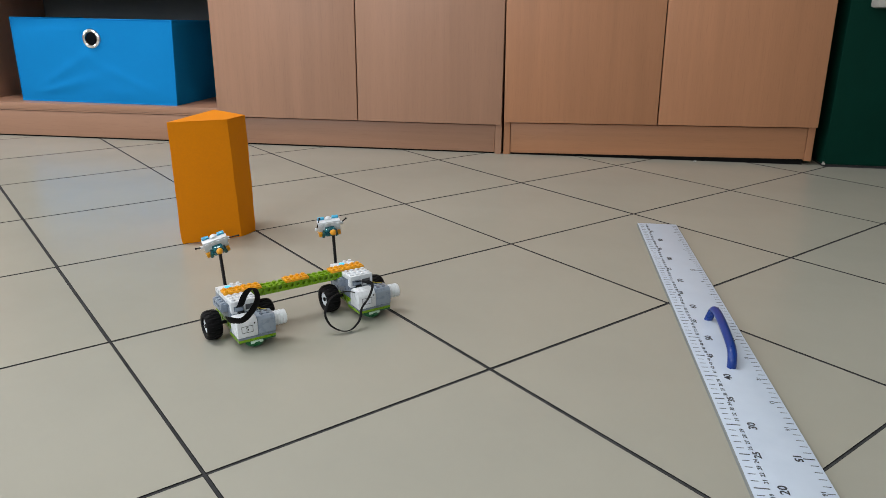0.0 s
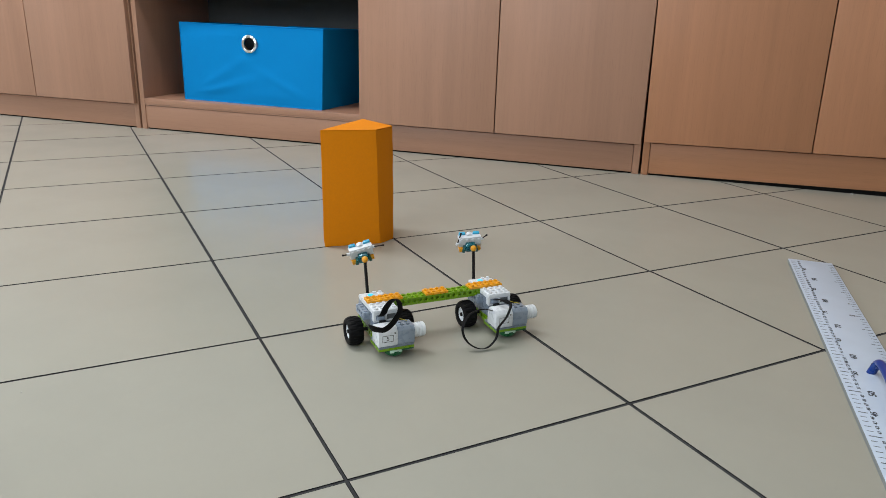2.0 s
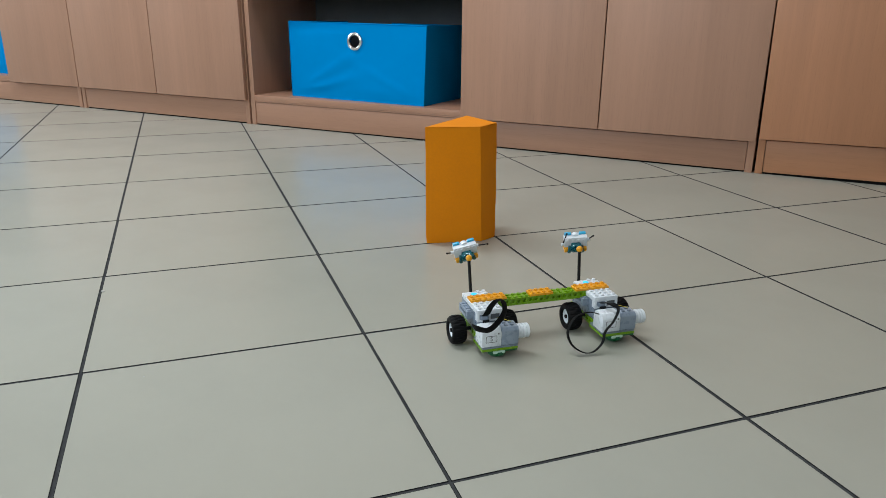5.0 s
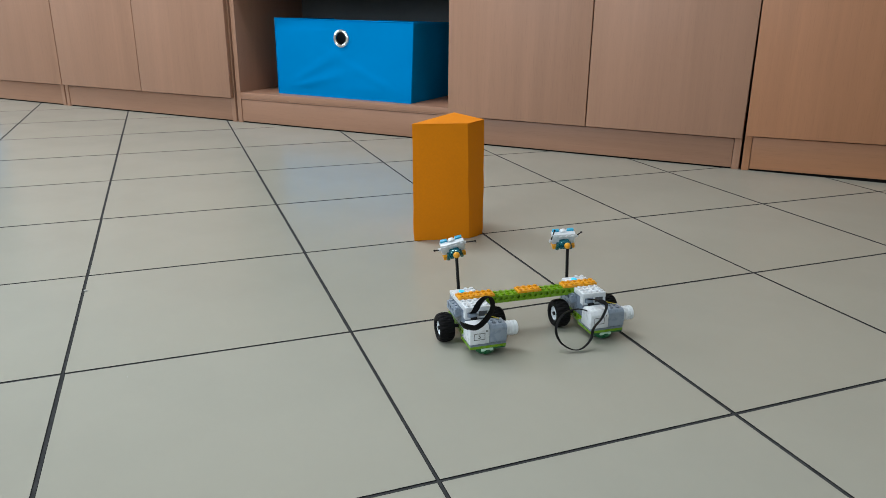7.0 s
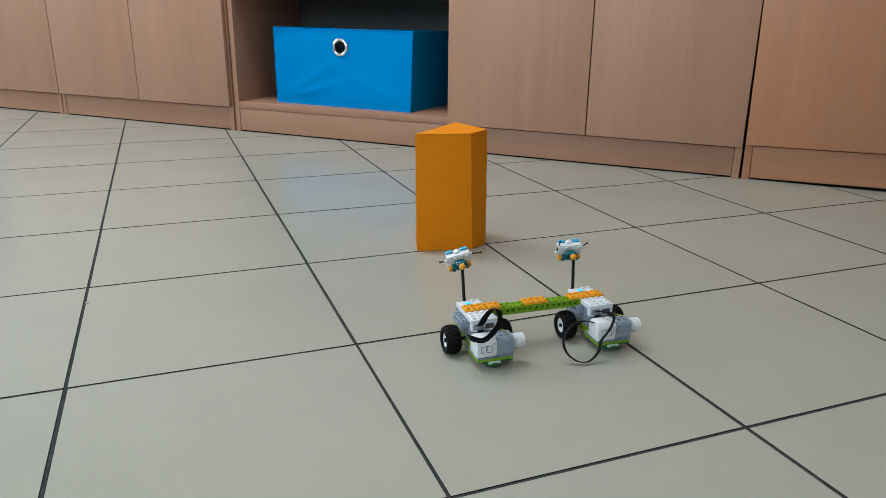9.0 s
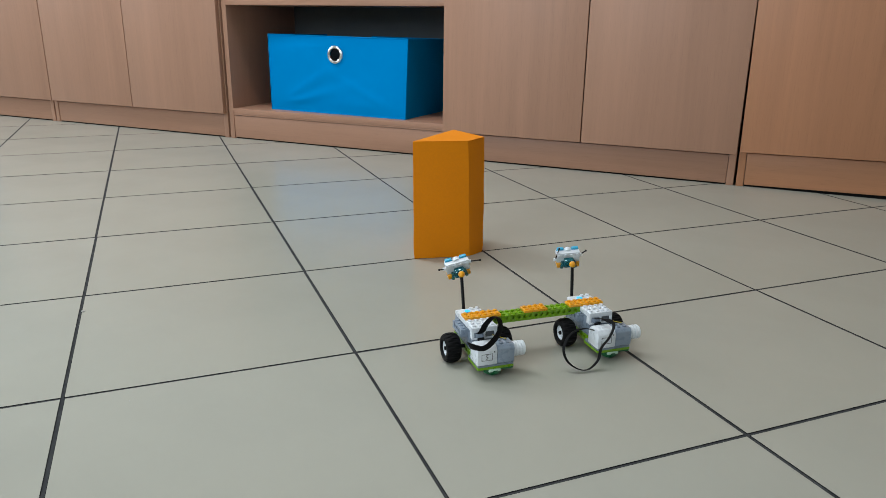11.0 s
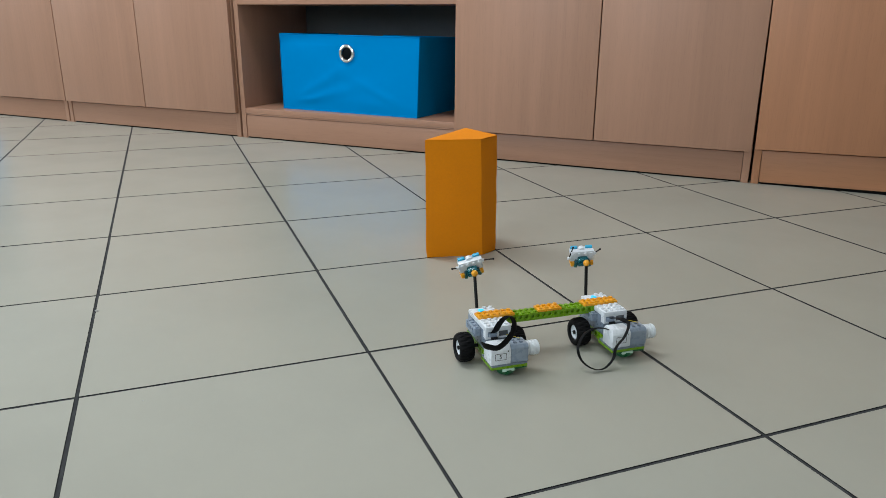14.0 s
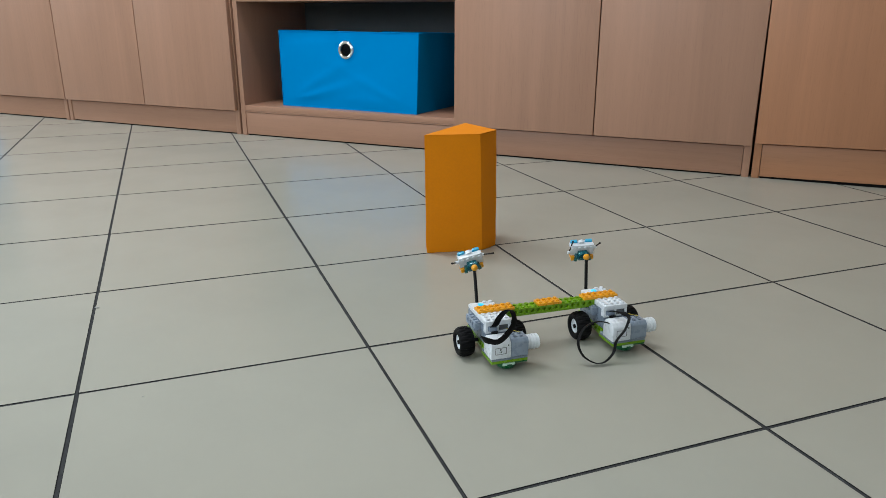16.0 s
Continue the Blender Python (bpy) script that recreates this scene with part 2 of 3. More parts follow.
def cabinet(x0, x1, doors, niche, label, up=BEECH, along=BEECH_FLAT, low=0.0, door_z=DOOR_Z):
    """doors: x spans of the doors; niche: x span of the open compartment, or None. In the cabinet's own axes, y from the carcass front."""
    c = thing("cabinet", (x0, YC, 0), label, "cabinet", "row of cabinets along the wall")
    w, d = x1 - x0, YB - YC
    T = 0.018
    board("side_panel", 0, T, 0, d, low, TOP, c, up)
    board("side_panel", w - T, w, 0, d, low, TOP, c, up)
    board("plinth", T + 0.001, w - T - 0.001, 0.002, 0.020, low + 0.0042, door_z - 0.0045, c, along)
    # solid black strip drawn in place of the shade below the plinth
    part("floor_gap_strip", box_bm(T + 0.002, w - T - 0.002, 0.006, 0.018, low * 3, low + 0.0041), SHADOW_STRIP, c, "black strip standing in for the shaded gap under the plinth")
    bm = box_bm(T, w - T, 0.0, d - 0.01, door_z + 0.001, 0.103, 0.0012)
    if niche:
        add_box(bm, max(niche[0] - x0, T), min(niche[1] - x0, w - T), 0.0, 0.018, door_z - 0.0032, door_z + 0.0005, 0.0006)
    part("bottom_board", bm, along, c)
    board("top_board", -0.002, w + 0.002, -0.018, d, TOP, TOP + 0.022, c, along)
    board("back_panel", T, w - T, d - 0.08, d - 0.075, 0.1035, TOP, c, BACKING, "grey back panel")
    for a, b in doors:
        board("door", a - x0, b - x0, YD - YC, -0.0015, door_z, TOP - 0.004, c, up, bevel=0.0015)
    if niche:
        a, b = niche[0] - x0, niche[1] - x0
        if niche[2]:
            board("divider", b + 0.004, b + 0.022, 0.001, d - 0.08, 0.1032, TOP, c, up)
        else:
            board("divider", a - 0.022, a - 0.004, 0.001, d - 0.08, 0.1032, TOP, c, up)
        board("shelf", max(a, T), min(b + 0.003, w - T), 0.0, d - 0.081, 0.441, 0.463, c, along)
    return c


LBL = "beech laminate cabinet with "
cabinet(-4.244, -2.602, ((-3.012, -2.589),), (-4.218, -3.014, True), LBL + "an open compartment beside flat doors")
cabinet(-2.596, -1.740, ((-2.585, -2.165), (-2.162, -1.743)), None, LBL + "two flat handleless doors")
cabinet(-1.732, -0.0870, ((-0.914, -0.4955), (-0.4925, -0.0878)), (-1.714, -0.916, True), LBL + "an open compartment holding a blue bin")
tilted = cabinet(-0.0805, 0.733, ((-0.0790, 0.3275), (0.3305, 0.7315)), None, "orange-toned " + LBL + "two flat doors, slightly tilted", BEECH_WARM, BEECH_WARM_FLAT, -0.0097, 0.0812)
tilted.matrix_world = pose(-0.0805, YC, 0.0098, 0, -0.78, 0)


# ---- blue bins ----
def fabric_bin(place, turn=0):
    W, D, Hh = 0.535, 0.345, 0.247
    b = thing("storage_bin", place, "bright blue fabric storage bin with metal eyelet on a shelf", "bin", "blue storage bins", turn=turn)
    cx, cz, r = 0.270, 0.191, 0.0205
    bm = bmesh.new()
    rings, seg, n = [], 112, 34
    angles = [2 * math.pi * (s + 0.5) / seg for s in range(seg)]
    for px, pz in ((W - cx, Hh - cz), (-cx, Hh - cz), (-cx, -cz), (W - cx, -cz)):
        t = math.atan2(pz, px) % (2 * math.pi)
        angles[min(range(seg), key=lambda i: abs(angles[i] - t))] = t
    for k in range(n + 1):
        u = (k / n) ** 1.3
        ring = []
        for s in range(seg):
            a = angles[s]
            c, sn = math.cos(a), math.sin(a)
            tx = ((W - cx) / c) if c > 0 else (-cx / c)
            tz = ((Hh - cz) / sn) if sn > 0 else (-cz / sn)
            t = min(tx, tz)
            q = r + (t - r) * u
            x, z = cx + q * c, cz + q * sn
            edge = min(x, W - x, z, Hh - z)
            fade = min(1, max(0, edge / 0.035)) * min(1, (q - r) / 0.03)
            fold = noise.noise((x * 3 + z * 4, z * 4 - x * 3, 1.7)) * 0.006
            for ox, side, slope, wide, deep in ((0.0, 1, 0.25, 0.012, 0.006), (0.0, 1, 0.52, 0.015, 0.0045), (W, -1, 0.42, 0.012, 0.0035)):
                along = (x - ox) * side
                if along > 0:
                    off = (z - 0.008 - slope * along) / math.hypot(1, slope)
                    wd = wide * (0.35 + along * 4.5)
                    fold += deep * math.exp(-(off / wd) ** 2) * min(1, along / 0.11) ** 2 * math.exp(-(along / 0.26) ** 2)
            ring.append(bm.verts.new((x, -fold * fade - 0.002 * fade, z)))
        rings.append(ring)
    for p, q in zip(rings, rings[1:]):
        for s in range(seg):
            bm.faces.new((p[s], p[(s + 1) % seg], q[(s + 1) % seg], q[s]))
    part("front_panel", bm, BLUE_CLOTH, b)
    for x in (0, W):
        bm = bmesh.new()
        bmesh.ops.create_grid(bm, x_segments=14, y_segments=10, size=0.5)
        for v in bm.verts:
            y, z = (v.co.x + 0.5) * D, (v.co.y + 0.5) * Hh
            e = min(1, min(y, D - y, z, Hh - z) / 0.04)
            bul = (noise.noise((y * 6, z * 8, x * 9 + 3)) * 0.006) * e
            v.co = (x + bul, y, z)
        part("side_wall", bm, BLUE_CLOTH, b)
    part("back_wall", box_bm(0, W, D - 0.003, D, 0, Hh), BLUE_CLOTH, b)
    part("base", box_bm(0.001, W - 0.001, 0.001, D - 0.004, 0.0, 0.004), BLUE_CLOTH, b)
    hem = bmesh.new()
    for p, q in (((0, 0, Hh), (W, 0, Hh)), ((W, 0, 0), (W, 0, Hh)), ((0, 0, 0), (0, 0, Hh)), ((0, 0, 0.001), (W, 0, 0.001)), ((W, 0, Hh), (W, D, Hh)), ((0, 0, Hh), (0, D, Hh))):
        add_cyl(hem, p, q, 0.0019, 8)
    part("hem", hem, BLUE_CLOTH, b, "stitched blue edge piping")
    bm = bmesh.new()
    prof = ((0.0185, -0.001), (0.0197, -0.0045), (0.0232, -0.0064), (0.0278, -0.0045), (0.0297, -0.0008), (0.0288, 0.0008), (0.0185, 0.0008))
    rr = []
    for k in range(40):
        a = 2 * math.pi * k / 40
        rr.append([bm.verts.new((cx + q * math.cos(a), y - 0.001, cz + q * math.sin(a))) for q, y in prof])
    for k in range(40):
        for j in range(len(prof)):
            bm.faces.new((rr[k][j], rr[(k + 1) % 40][j], rr[(k + 1) % 40][(j + 1) % len(prof)], rr[k][(j + 1) % len(prof)]))
    part("eyelet", bm, CHROME, b, "shiny metal eyelet ring")
    # the cloth sags: narrower at the foot, one top corner lower
    for piece in b.children:
        for v in piece.data.vertices:
            x, z = v.co.x / W, v.co.z / Hh
            v.co.x -= 0.010 * max(0, 1 - z) ** 1.6 * x
            v.co.z -= 0.0045 * x * z + 0.006 * z * max(0, v.co.y) / D
    return b


bin_a = fabric_bin((-1.587, 1.327, 0.1032), -2.6)
copy_thing(bin_a, pose(-3.645, 1.345, 0.1032))

# ---- green panel ----
green = thing("green_panel", (0.758, 1.264, 0), "tall dark green painted panel standing on the floor", "panel")
part("board", box_bm(0, 0.62, 0, 0.45, 0.006, 1.3, 0.006), GREEN_PAINT, green)
part("bottom_edge", box_bm(0.004, 0.62, 0.003, 0.44, 0.0, 0.006), INK, green, "dark bottom edge strip")
bm = bmesh.new()
add_box(bm, -0.0008, 0.007, -0.0008, 0.003, 0.006, 0.010, 0.0005)
add_box(bm, 0.0005, 0.004, -0.0006, 0.003, 0.0095, 0.0135, 0.0005)
part("corner_chip", bm, PALE_GREY, green, "chipped pale corner")
shelf = thing("wall_box", (0.801, 1.262, 0.396), "pale grey box fixed to the green panel", "box")
part("shell", box_bm(0, 0.3, -0.05, 0, 0.0, 0.2, 0.010), PALE_GREY, shelf)

# ---- orange paper box ----
BOX_BASE = ((-0.566, 0.364), (-0.4832, 0.4235), (-0.4725, 0.462), (-0.560, 0.512))
BOX_TOP = ((-0.563, 0.354), (-0.4832, 0.4045), (-0.475, 0.459), (-0.557, 0.512))
prism = thing("paper_box", (-0.52, 0.43, 0), "upright folded orange paper box standing on the tiles", "paper box")


def paper_corner(i, v):
    """A corner of the box at height v (0 to 1): the crease wanders a little and the foot curls in."""
    bend = math.sin(math.pi * v)
    return [BOX_BASE[i][k] * (1 - v) + BOX_TOP[i][k] * v + noise.noise((i * 7.3 + k * 3.1, v * 4.5, 2.0)) * 0.0018 * bend
            + ((-0.52, 0.43)[k] - BOX_BASE[i][k]) * 0.02 * max(0, 1 - v * 16) for k in (0, 1)]


def paper_wall(i):
    j = (i + 1) % 4
    bm = bmesh.new()
    rows, cols = 16, 10
    grid = []
    for r in range(rows + 1):
        v = r / rows
        line = []
        for c in range(cols + 1):
            u = c / cols
            p, q = paper_corner(i, v), paper_corner(j, v)
            x, y = p[0] * (1 - u) + q[0] * u + 0.52, p[1] * (1 - u) + q[1] * u - 0.43
            d = Vector((q[1] - p[1], p[0] - q[0], 0)).normalized()
            e = math.sin(math.pi * u) * 0.0012 + noise.noise((x * 14, y * 14, v * 3)) * 0.0015 * math.sin(math.pi * u)
            line.append(bm.verts.new((x + d.x * e, y + d.y * e, 0.0005 + 0.2095 * v)))
        grid.append(line)
    for r in range(rows):
        for c in range(cols):
            bm.faces.new((grid[r][c], grid[r][c + 1], grid[r + 1][c + 1], grid[r + 1][c]))
    return bm


for i in range(4):
    part("paper_wall", paper_wall(i), ORANGE_PAPER, prism)
bm = bmesh.new()
low = [bm.verts.new((x + 0.52, y - 0.43, 0.2101)) for x, y in BOX_TOP]
high = [bm.verts.new((x + 0.52, y - 0.43, 0.2109)) for x, y in BOX_TOP]
bm.faces.new(low[::-1])
bm.faces.new(high)
for k in range(4):
    bm.faces.new((low[k], low[(k + 1) % 4], high[(k + 1) % 4], high[k]))
part("lid", bm, ORANGE_PAPER, prism, smooth=False)

# ---- crumbs on the floor ----
for x, y, r in ((-0.886, -0.06, 0.0026), (0.437, 1.268, 0.004), (-0.628, -0.219, 0.0010)):
    bm = bmesh.new()
    bmesh.ops.create_icosphere(bm, subdivisions=2, radius=r)
    for v in bm.verts:
        v.co *= 1 + 0.5 * noise.noise(v.co * 400 + Vector((x, y, 0)))
        v.co.z = max(v.co.z * 0.5, -0.3 * r)
    ob = new("crumb", mesh_of("crumb", bm, DUST))
    ob.location = (x, y, 0.3 * r)
    tagged(ob, "tiny pale crumb lying on the tiles", "crumb", "crumbs on the floor")

# ---- metre ruler ----
RULER_LEN, RULER_W, RULER_T = 1.008, 0.0716, 0.0055
ruler = thing("metre_ruler", (0.2787, -0.3849, 0), "white metre ruler with black scales and blue handle", "ruler", turn=1.12)
part("blade", box_bm(-RULER_W / 2, RULER_W / 2, 0, RULER_LEN, 0.0006, RULER_T, 0.0012), RULER_WHITE, ruler)
part("side_edge", box_bm(-RULER_W / 2 - 0.0006, -RULER_W / 2 + 0.0005, 0.001, RULER_LEN - 0.001, 0.0004, RULER_T - 0.0007), RULER_EDGE, ruler, "grey side edge")
ZT = RULER_T + 0.0002


def flat_mark(bm, x0, x1, y, w):
    add_box(bm, x0, x1, y - w / 2, y + w / 2, RULER_T - 0.0004, ZT)


ticks = bmesh.new()
for c in range(1, 100):
    long = 0.0132 if c % 10 == 0 else 0.0095 if c % 5 == 0 else 0.0066
    flat_mark(ticks, -RULER_W / 2 + 0.003, -RULER_W / 2 + 0.003 + long, 0.004 + c * 0.01, 0.0012 if c % 5 == 0 else 0.0007)
right = bmesh.new()
for c in range(1, 100):
    long = 0.0104 if (100 - c) % 25 == 0 else 0.0068
    flat_mark(right, RULER_W / 2 - 0.0025 - long, RULER_W / 2 - 0.0025, 0.004 + c * 0.01, 0.0012 if c % 25 == 0 else 0.0007)
part("centimetre_scale", ticks, RULER_INK, ruler, "black centimetre tick marks", smooth=False)
part("step_scale", right, RULER_INK, ruler, "black tick marks of the second scale", smooth=False)


def numeral(text, x, y, size, turn, bold=0.0, wide=1.15):
    cu = bpy.data.curves.new("numeral", "FONT")
    cu.body, cu.size, cu.align_x, cu.align_y, cu.offset = text, size, "CENTER", "CENTER", bold
    cu.extrude, cu.resolution_u = 0.0001, 2
    ob = bpy.data.objects.new("numeral", cu)
    scene.collection.objects.link(ob)
    me = bpy.data.meshes.new_from_object(ob.evaluated_get(bpy.context.evaluated_depsgraph_get()))
    bpy.data.objects.remove(ob)
    me.transform(pose(x, y, ZT, 0, 0, turn) @ Matrix.Diagonal((wide, 1, 1, 1)))
    return me


def joined(name, meshes, mat, parent, label=""):
    bm = bmesh.new()
    for me in meshes:
        bm.from_mesh(me)
        bpy.data.meshes.remove(me)
    me = bpy.data.meshes.new(name)
    bm.to_mesh(me)
    bm.free()
    me.materials.append(mat)
    ob = new(name, me)
    ob.parent = parent
    return tagged(ob, label)


for c in range(10, 100, 5):
    big = c % 10 == 0
    x = -RULER_W / 2 + (0.0275 if big else 0.0190)
    joined("numeral", [numeral(str(c), x, 0.004 + c * 0.01, 0.0112 if big else 0.0092, 90, 0.00022)], RULER_INK, ruler, "black printed number %d" % c)
for c in range(1, 100):
    if c % 5:
        joined("small_numeral", [numeral(str(c), -RULER_W / 2 + 0.0155, 0.004 + c * 0.01, 0.0056, 90, 0.00005)], GREY_INK, ruler)
for k in range(1, 20):
    big = k % 5 == 0
    joined("numeral", [numeral(str(k), RULER_W / 2 - (0.0175 if big else 0.0120), 1.004 - k * 0.05, 0.0098 if big else 0.0060, -90, 0.0003 if big else 0)], RULER_INK, ruler, "black printed number %d" % k)
part("handle", tube_bm(((0.0010, 0.428, RULER_T - 0.002), (0.0010, 0.430, 0.016), (0.0018, 0.444, 0.0240), (0.0050, 0.495, 0.0262), (0.0070, 0.540, 0.0252), (0.0062, 0.557, 0.0210), (0.0025, 0.563, RULER_T - 0.002)), 0.0046, 12, 0.0054, (1, 0, 0)), BLUE_PLASTIC, ruler, "blue plastic grip handle")

# ---- toy brick robot ----
def plastic(name, c, rough=0.28, spec=0.5):
    return varied(name, tuple(v * 0.93 for v in c), c, 160, rough, bump=0.04, dist=0.0003, rough_span=0.05, spec=spec)


P_WHITE = plastic("white_plastic", (0.73, 0.77, 0.81))
P_GREY = plastic("medium_grey_plastic", (0.19, 0.235, 0.295))
P_LIGHT_GREY = plastic("light_grey_plastic", (0.255, 0.31, 0.385))
P_ORANGE = plastic("bright_orange_plastic", (0.82, 0.36, 0.012))
P_LIME = plastic("lime_green_plastic", (0.165, 0.34, 0.004))
P_GREEN = plastic("dark_green_plastic", (0.007, 0.105, 0.034))
# colour of the highlights on the dark green skid
P_GLINT = plastic("pale_mint_glint", (0.55, 0.74, 0.62))
P_BLACK = plastic("black_plastic", (0.004, 0.004, 0.0045), 0.45, 0.25)
P_AZURE = plastic("azure_plastic", (0.03, 0.38, 0.62))
P_YELLOW = plastic("yellow_plastic", (0.5, 0.42, 0.02))
RUBBER = varied("black_rubber", (0.0025, 0.0025, 0.003), (0.006, 0.006, 0.0065), 140, 0.6, bump=0.2, dist=0.0005, spec=0.12)
SOCKET = plastic("dark_socket", (0.10, 0.11, 0.12), 0.5)
TEAL = plastic("clear_teal_plastic", (0.03, 0.27, 0.34), 0.12)
TEAL.node_tree.nodes["Principled BSDF"].inputs["Transmission Weight"].default_value = 0.6
LED = material("lit_cyan_button", (0.05, 0.6, 0.9), 0.3)
LED.node_tree.nodes["Principled BSDF"].inputs["Emission Color"].default_value = (0.05, 0.62, 1.0, 1)
LED.node_tree.nodes["Principled BSDF"].inputs["Emission Strength"].default_value = 0.5
SCREEN = plastic("dark_blue_window", (0.01, 0.09, 0.22), 0.15)

U = 0.008
PLATE, BRICK = 0.0032, 0.0096


def add_stud(bm, x, y, z, m=None):
    a, b = Vector((x, y, z - 0.0002)), Vector((x, y, z + 0.0017))
    if m is not None:
        a, b = m @ a, m @ b
    add_cyl(bm, a, b, 0.0024, 14)


def holed_brick(nx, z0, studs=(), x0=0.0, y0=0.0, y1=U, along="x"):
    """A one-wide brick of nx studs with round cross holes between the studs, lying along x from x0."""
    bm = bmesh.new()
    x1, z1 = x0 + nx * U, z0 + BRICK
    r, seg = 0.0025, 16
    cut = [x0] + [x0 + U * (k + 0.5) for k in range(nx)] + [x1]
    for y in (y0, y1):
        for k, (a, b) in enumerate(zip(cut, cut[1:])):
            q = [bm.verts.new((a, y, z0)), bm.verts.new((b, y, z0)), bm.verts.new((b, y, z1)), bm.verts.new((a, y, z1))]
            if k in (0, nx):
                bm.faces.new(q)
                continue
            cx, cz = (a + b) / 2, z0 + 0.0056
            inner, outer = [], []
            for s in range(seg):
                t = 2 * math.pi * (s + 0.5) / seg
                c, sn = math.cos(t), math.sin(t)
                d = min(((b - cx) / abs(c)), ((z1 - cz) if sn > 0 else (cz - z0)) / abs(sn))
                inner.append(bm.verts.new((cx + r * c, y, cz + r * sn)))
                outer.append(bm.verts.new((cx + d * c, y, cz + d * sn)))
            for s in range(seg):
                n = (s + 1) % seg
                bm.faces.new((inner[s], inner[n], outer[n], outer[s]))
            for corner in q:
                near = sorted(outer, key=lambda v: (v.co - corner.co).length)[:2]
                bm.faces.new((corner, near[0], near[1]))
            deep = [bm.verts.new((v.co.x, y + (0.003 if y == y0 else -0.003), v.co.z)) for v in inner]
            for s in range(seg):
                n = (s + 1) % seg
                bm.faces.new((inner[s], inner[n], deep[n], deep[s]))
            bm.faces.new(deep)
    for z in (z0, z1):
        bm.faces.new([bm.verts.new(p) for p in ((x0, y0, z), (x1, y0, z), (x1, y1, z), (x0, y1, z))])
    for x in (x0, x1):
        bm.faces.new([bm.verts.new(p) for p in ((x, y0, z0), (x, y1, z0), (x, y1, z1), (x, y0, z1))])
    for sx, sy in studs:
        add_stud(bm, sx, sy, z1)
    if along == "y":
        bmesh.ops.rotate(bm, cent=(0, 0, 0), matrix=Matrix.Rotation(math.pi / 2, 3, "Z"), verts=bm.verts)
    return bm


def studded_plate(x0, x1, y0, y1, z0, z1):
    bm = box_bm(x0, x1, y0, y1, z0, z1, 0.0003)
    for i in range(round((x1 - x0) / U)):
        for j in range(round((y1 - y0) / U)):
            add_stud(bm, x0 + U * (i + 0.5), y0 + U * (j + 0.5), z1)
    return bm


def lathe(profile, seg, centre, flip=1, ripple=None):
    """A ring of revolution about the y axis; profile: (radius, y)."""
    bm = bmesh.new()
    rings = []
    for k in range(seg):
        a = 2 * math.pi * k / seg
        ring = []
        for n, (r, y) in enumerate(profile):
            if ripple:
                r = ripple(r, y, k, n)
            ring.append(bm.verts.new((centre[0] + r * math.cos(a), centre[1] + flip * y, centre[2] + r * math.sin(a))))
        rings.append(ring)
    m = len(profile)
    for k in range(seg):
        p, q = rings[k], rings[(k + 1) % seg]
        for n in range(m - 1):
            bm.faces.new((p[n], q[n], q[n + 1], p[n + 1]))
    return bm


def wheel(parent, y, side):
    """y: the inner face; side: +1 outwards to the left, -1 to the right."""
    R = 0.0186
    holder = part("wheel", lathe(((0.0022, 0.002), (0.0088, 0.002), (0.0088, 0.0125), (0.0022, 0.0125)), 32, (0, y, R), side), P_WHITE, parent, "black tyred wheel with a white rim")
    tyre = ((0.0092, 0.0), (0.0128, -0.0016), (0.0158, -0.0010), (0.0174, 0.001), (0.0184, 0.004), (R, 0.0074), (R, 0.0090), (0.0184, 0.0124),
            (0.0174, 0.0154), (0.0158, 0.0172), (0.0128, 0.0179), (0.0107, 0.0172), (0.0096, 0.0152), (0.0092, 0.0125))

    def lug(r, yy, k, n):
        if n in (3, 4, 5):
            return r - (0.0011 if (k % 6) in (0, 1) else 0)
        if n in (6, 7, 8):
            return r - (0.0011 if ((k + 3) % 6) in (0, 1) else 0)
        return r
    part("tyre", lathe(tyre, 108, (0, y, R), side, lug), RUBBER, holder, "black ribbed rubber tyre")
    part("rim", lathe(((0.0094, 0.0125), (0.0094, 0.0150), (0.0082, 0.0153), (0.0074, 0.0135), (0.0036, 0.0132), (0.0034, 0.0146), (0.0027, 0.0146), (0.0025, 0.0125)), 36, (0, y, R), side), P_WHITE, holder, "white hub rim")
    bm = bmesh.new()
    e = y + side * 0.0165
    add_box(bm, -0.0024, 0.0024, min(y, e), max(y, e), R - 0.0009, R + 0.0009)
    add_box(bm, -0.0009, 0.0009, min(y, e) + 0.0001, max(y, e) - 0.0001, R - 0.0024, R + 0.0024)
    part("axle_end", bm, P_BLACK, holder)


def oct_bar(y0, y1, xc, zc, hx, hz, ch, bevel=0.0008):
    """A bar along y with a chamfered rectangular section; ch: chamfer of the upper and lower corners."""
    bm = bmesh.new()
    hi, lo = ch
    sec = ((-hx, -hz + lo), (-hx + lo, -hz), (hx - lo, -hz), (hx, -hz + lo), (hx, hz - hi), (hx - hi * 0.8, hz), (-hx + hi * 0.8, hz), (-hx, hz - hi))
    a = [bm.verts.new((xc + x, y0, zc + z)) for x, z in sec]
    b = [bm.verts.new((xc + x, y1, zc + z)) for x, z in sec]
    bm.faces.new(a)
    bm.faces.new(b[::-1])
    for k in range(8):
        bm.faces.new((a[k], a[(k + 1) % 8], b[(k + 1) % 8], b[k]))
    bmesh.ops.recalc_face_normals(bm, faces=bm.faces)
    bmesh.ops.bevel(bm, geom=list(bm.edges), offset=bevel, segments=2, affect="EDGES", profile=0.6)
    return bm


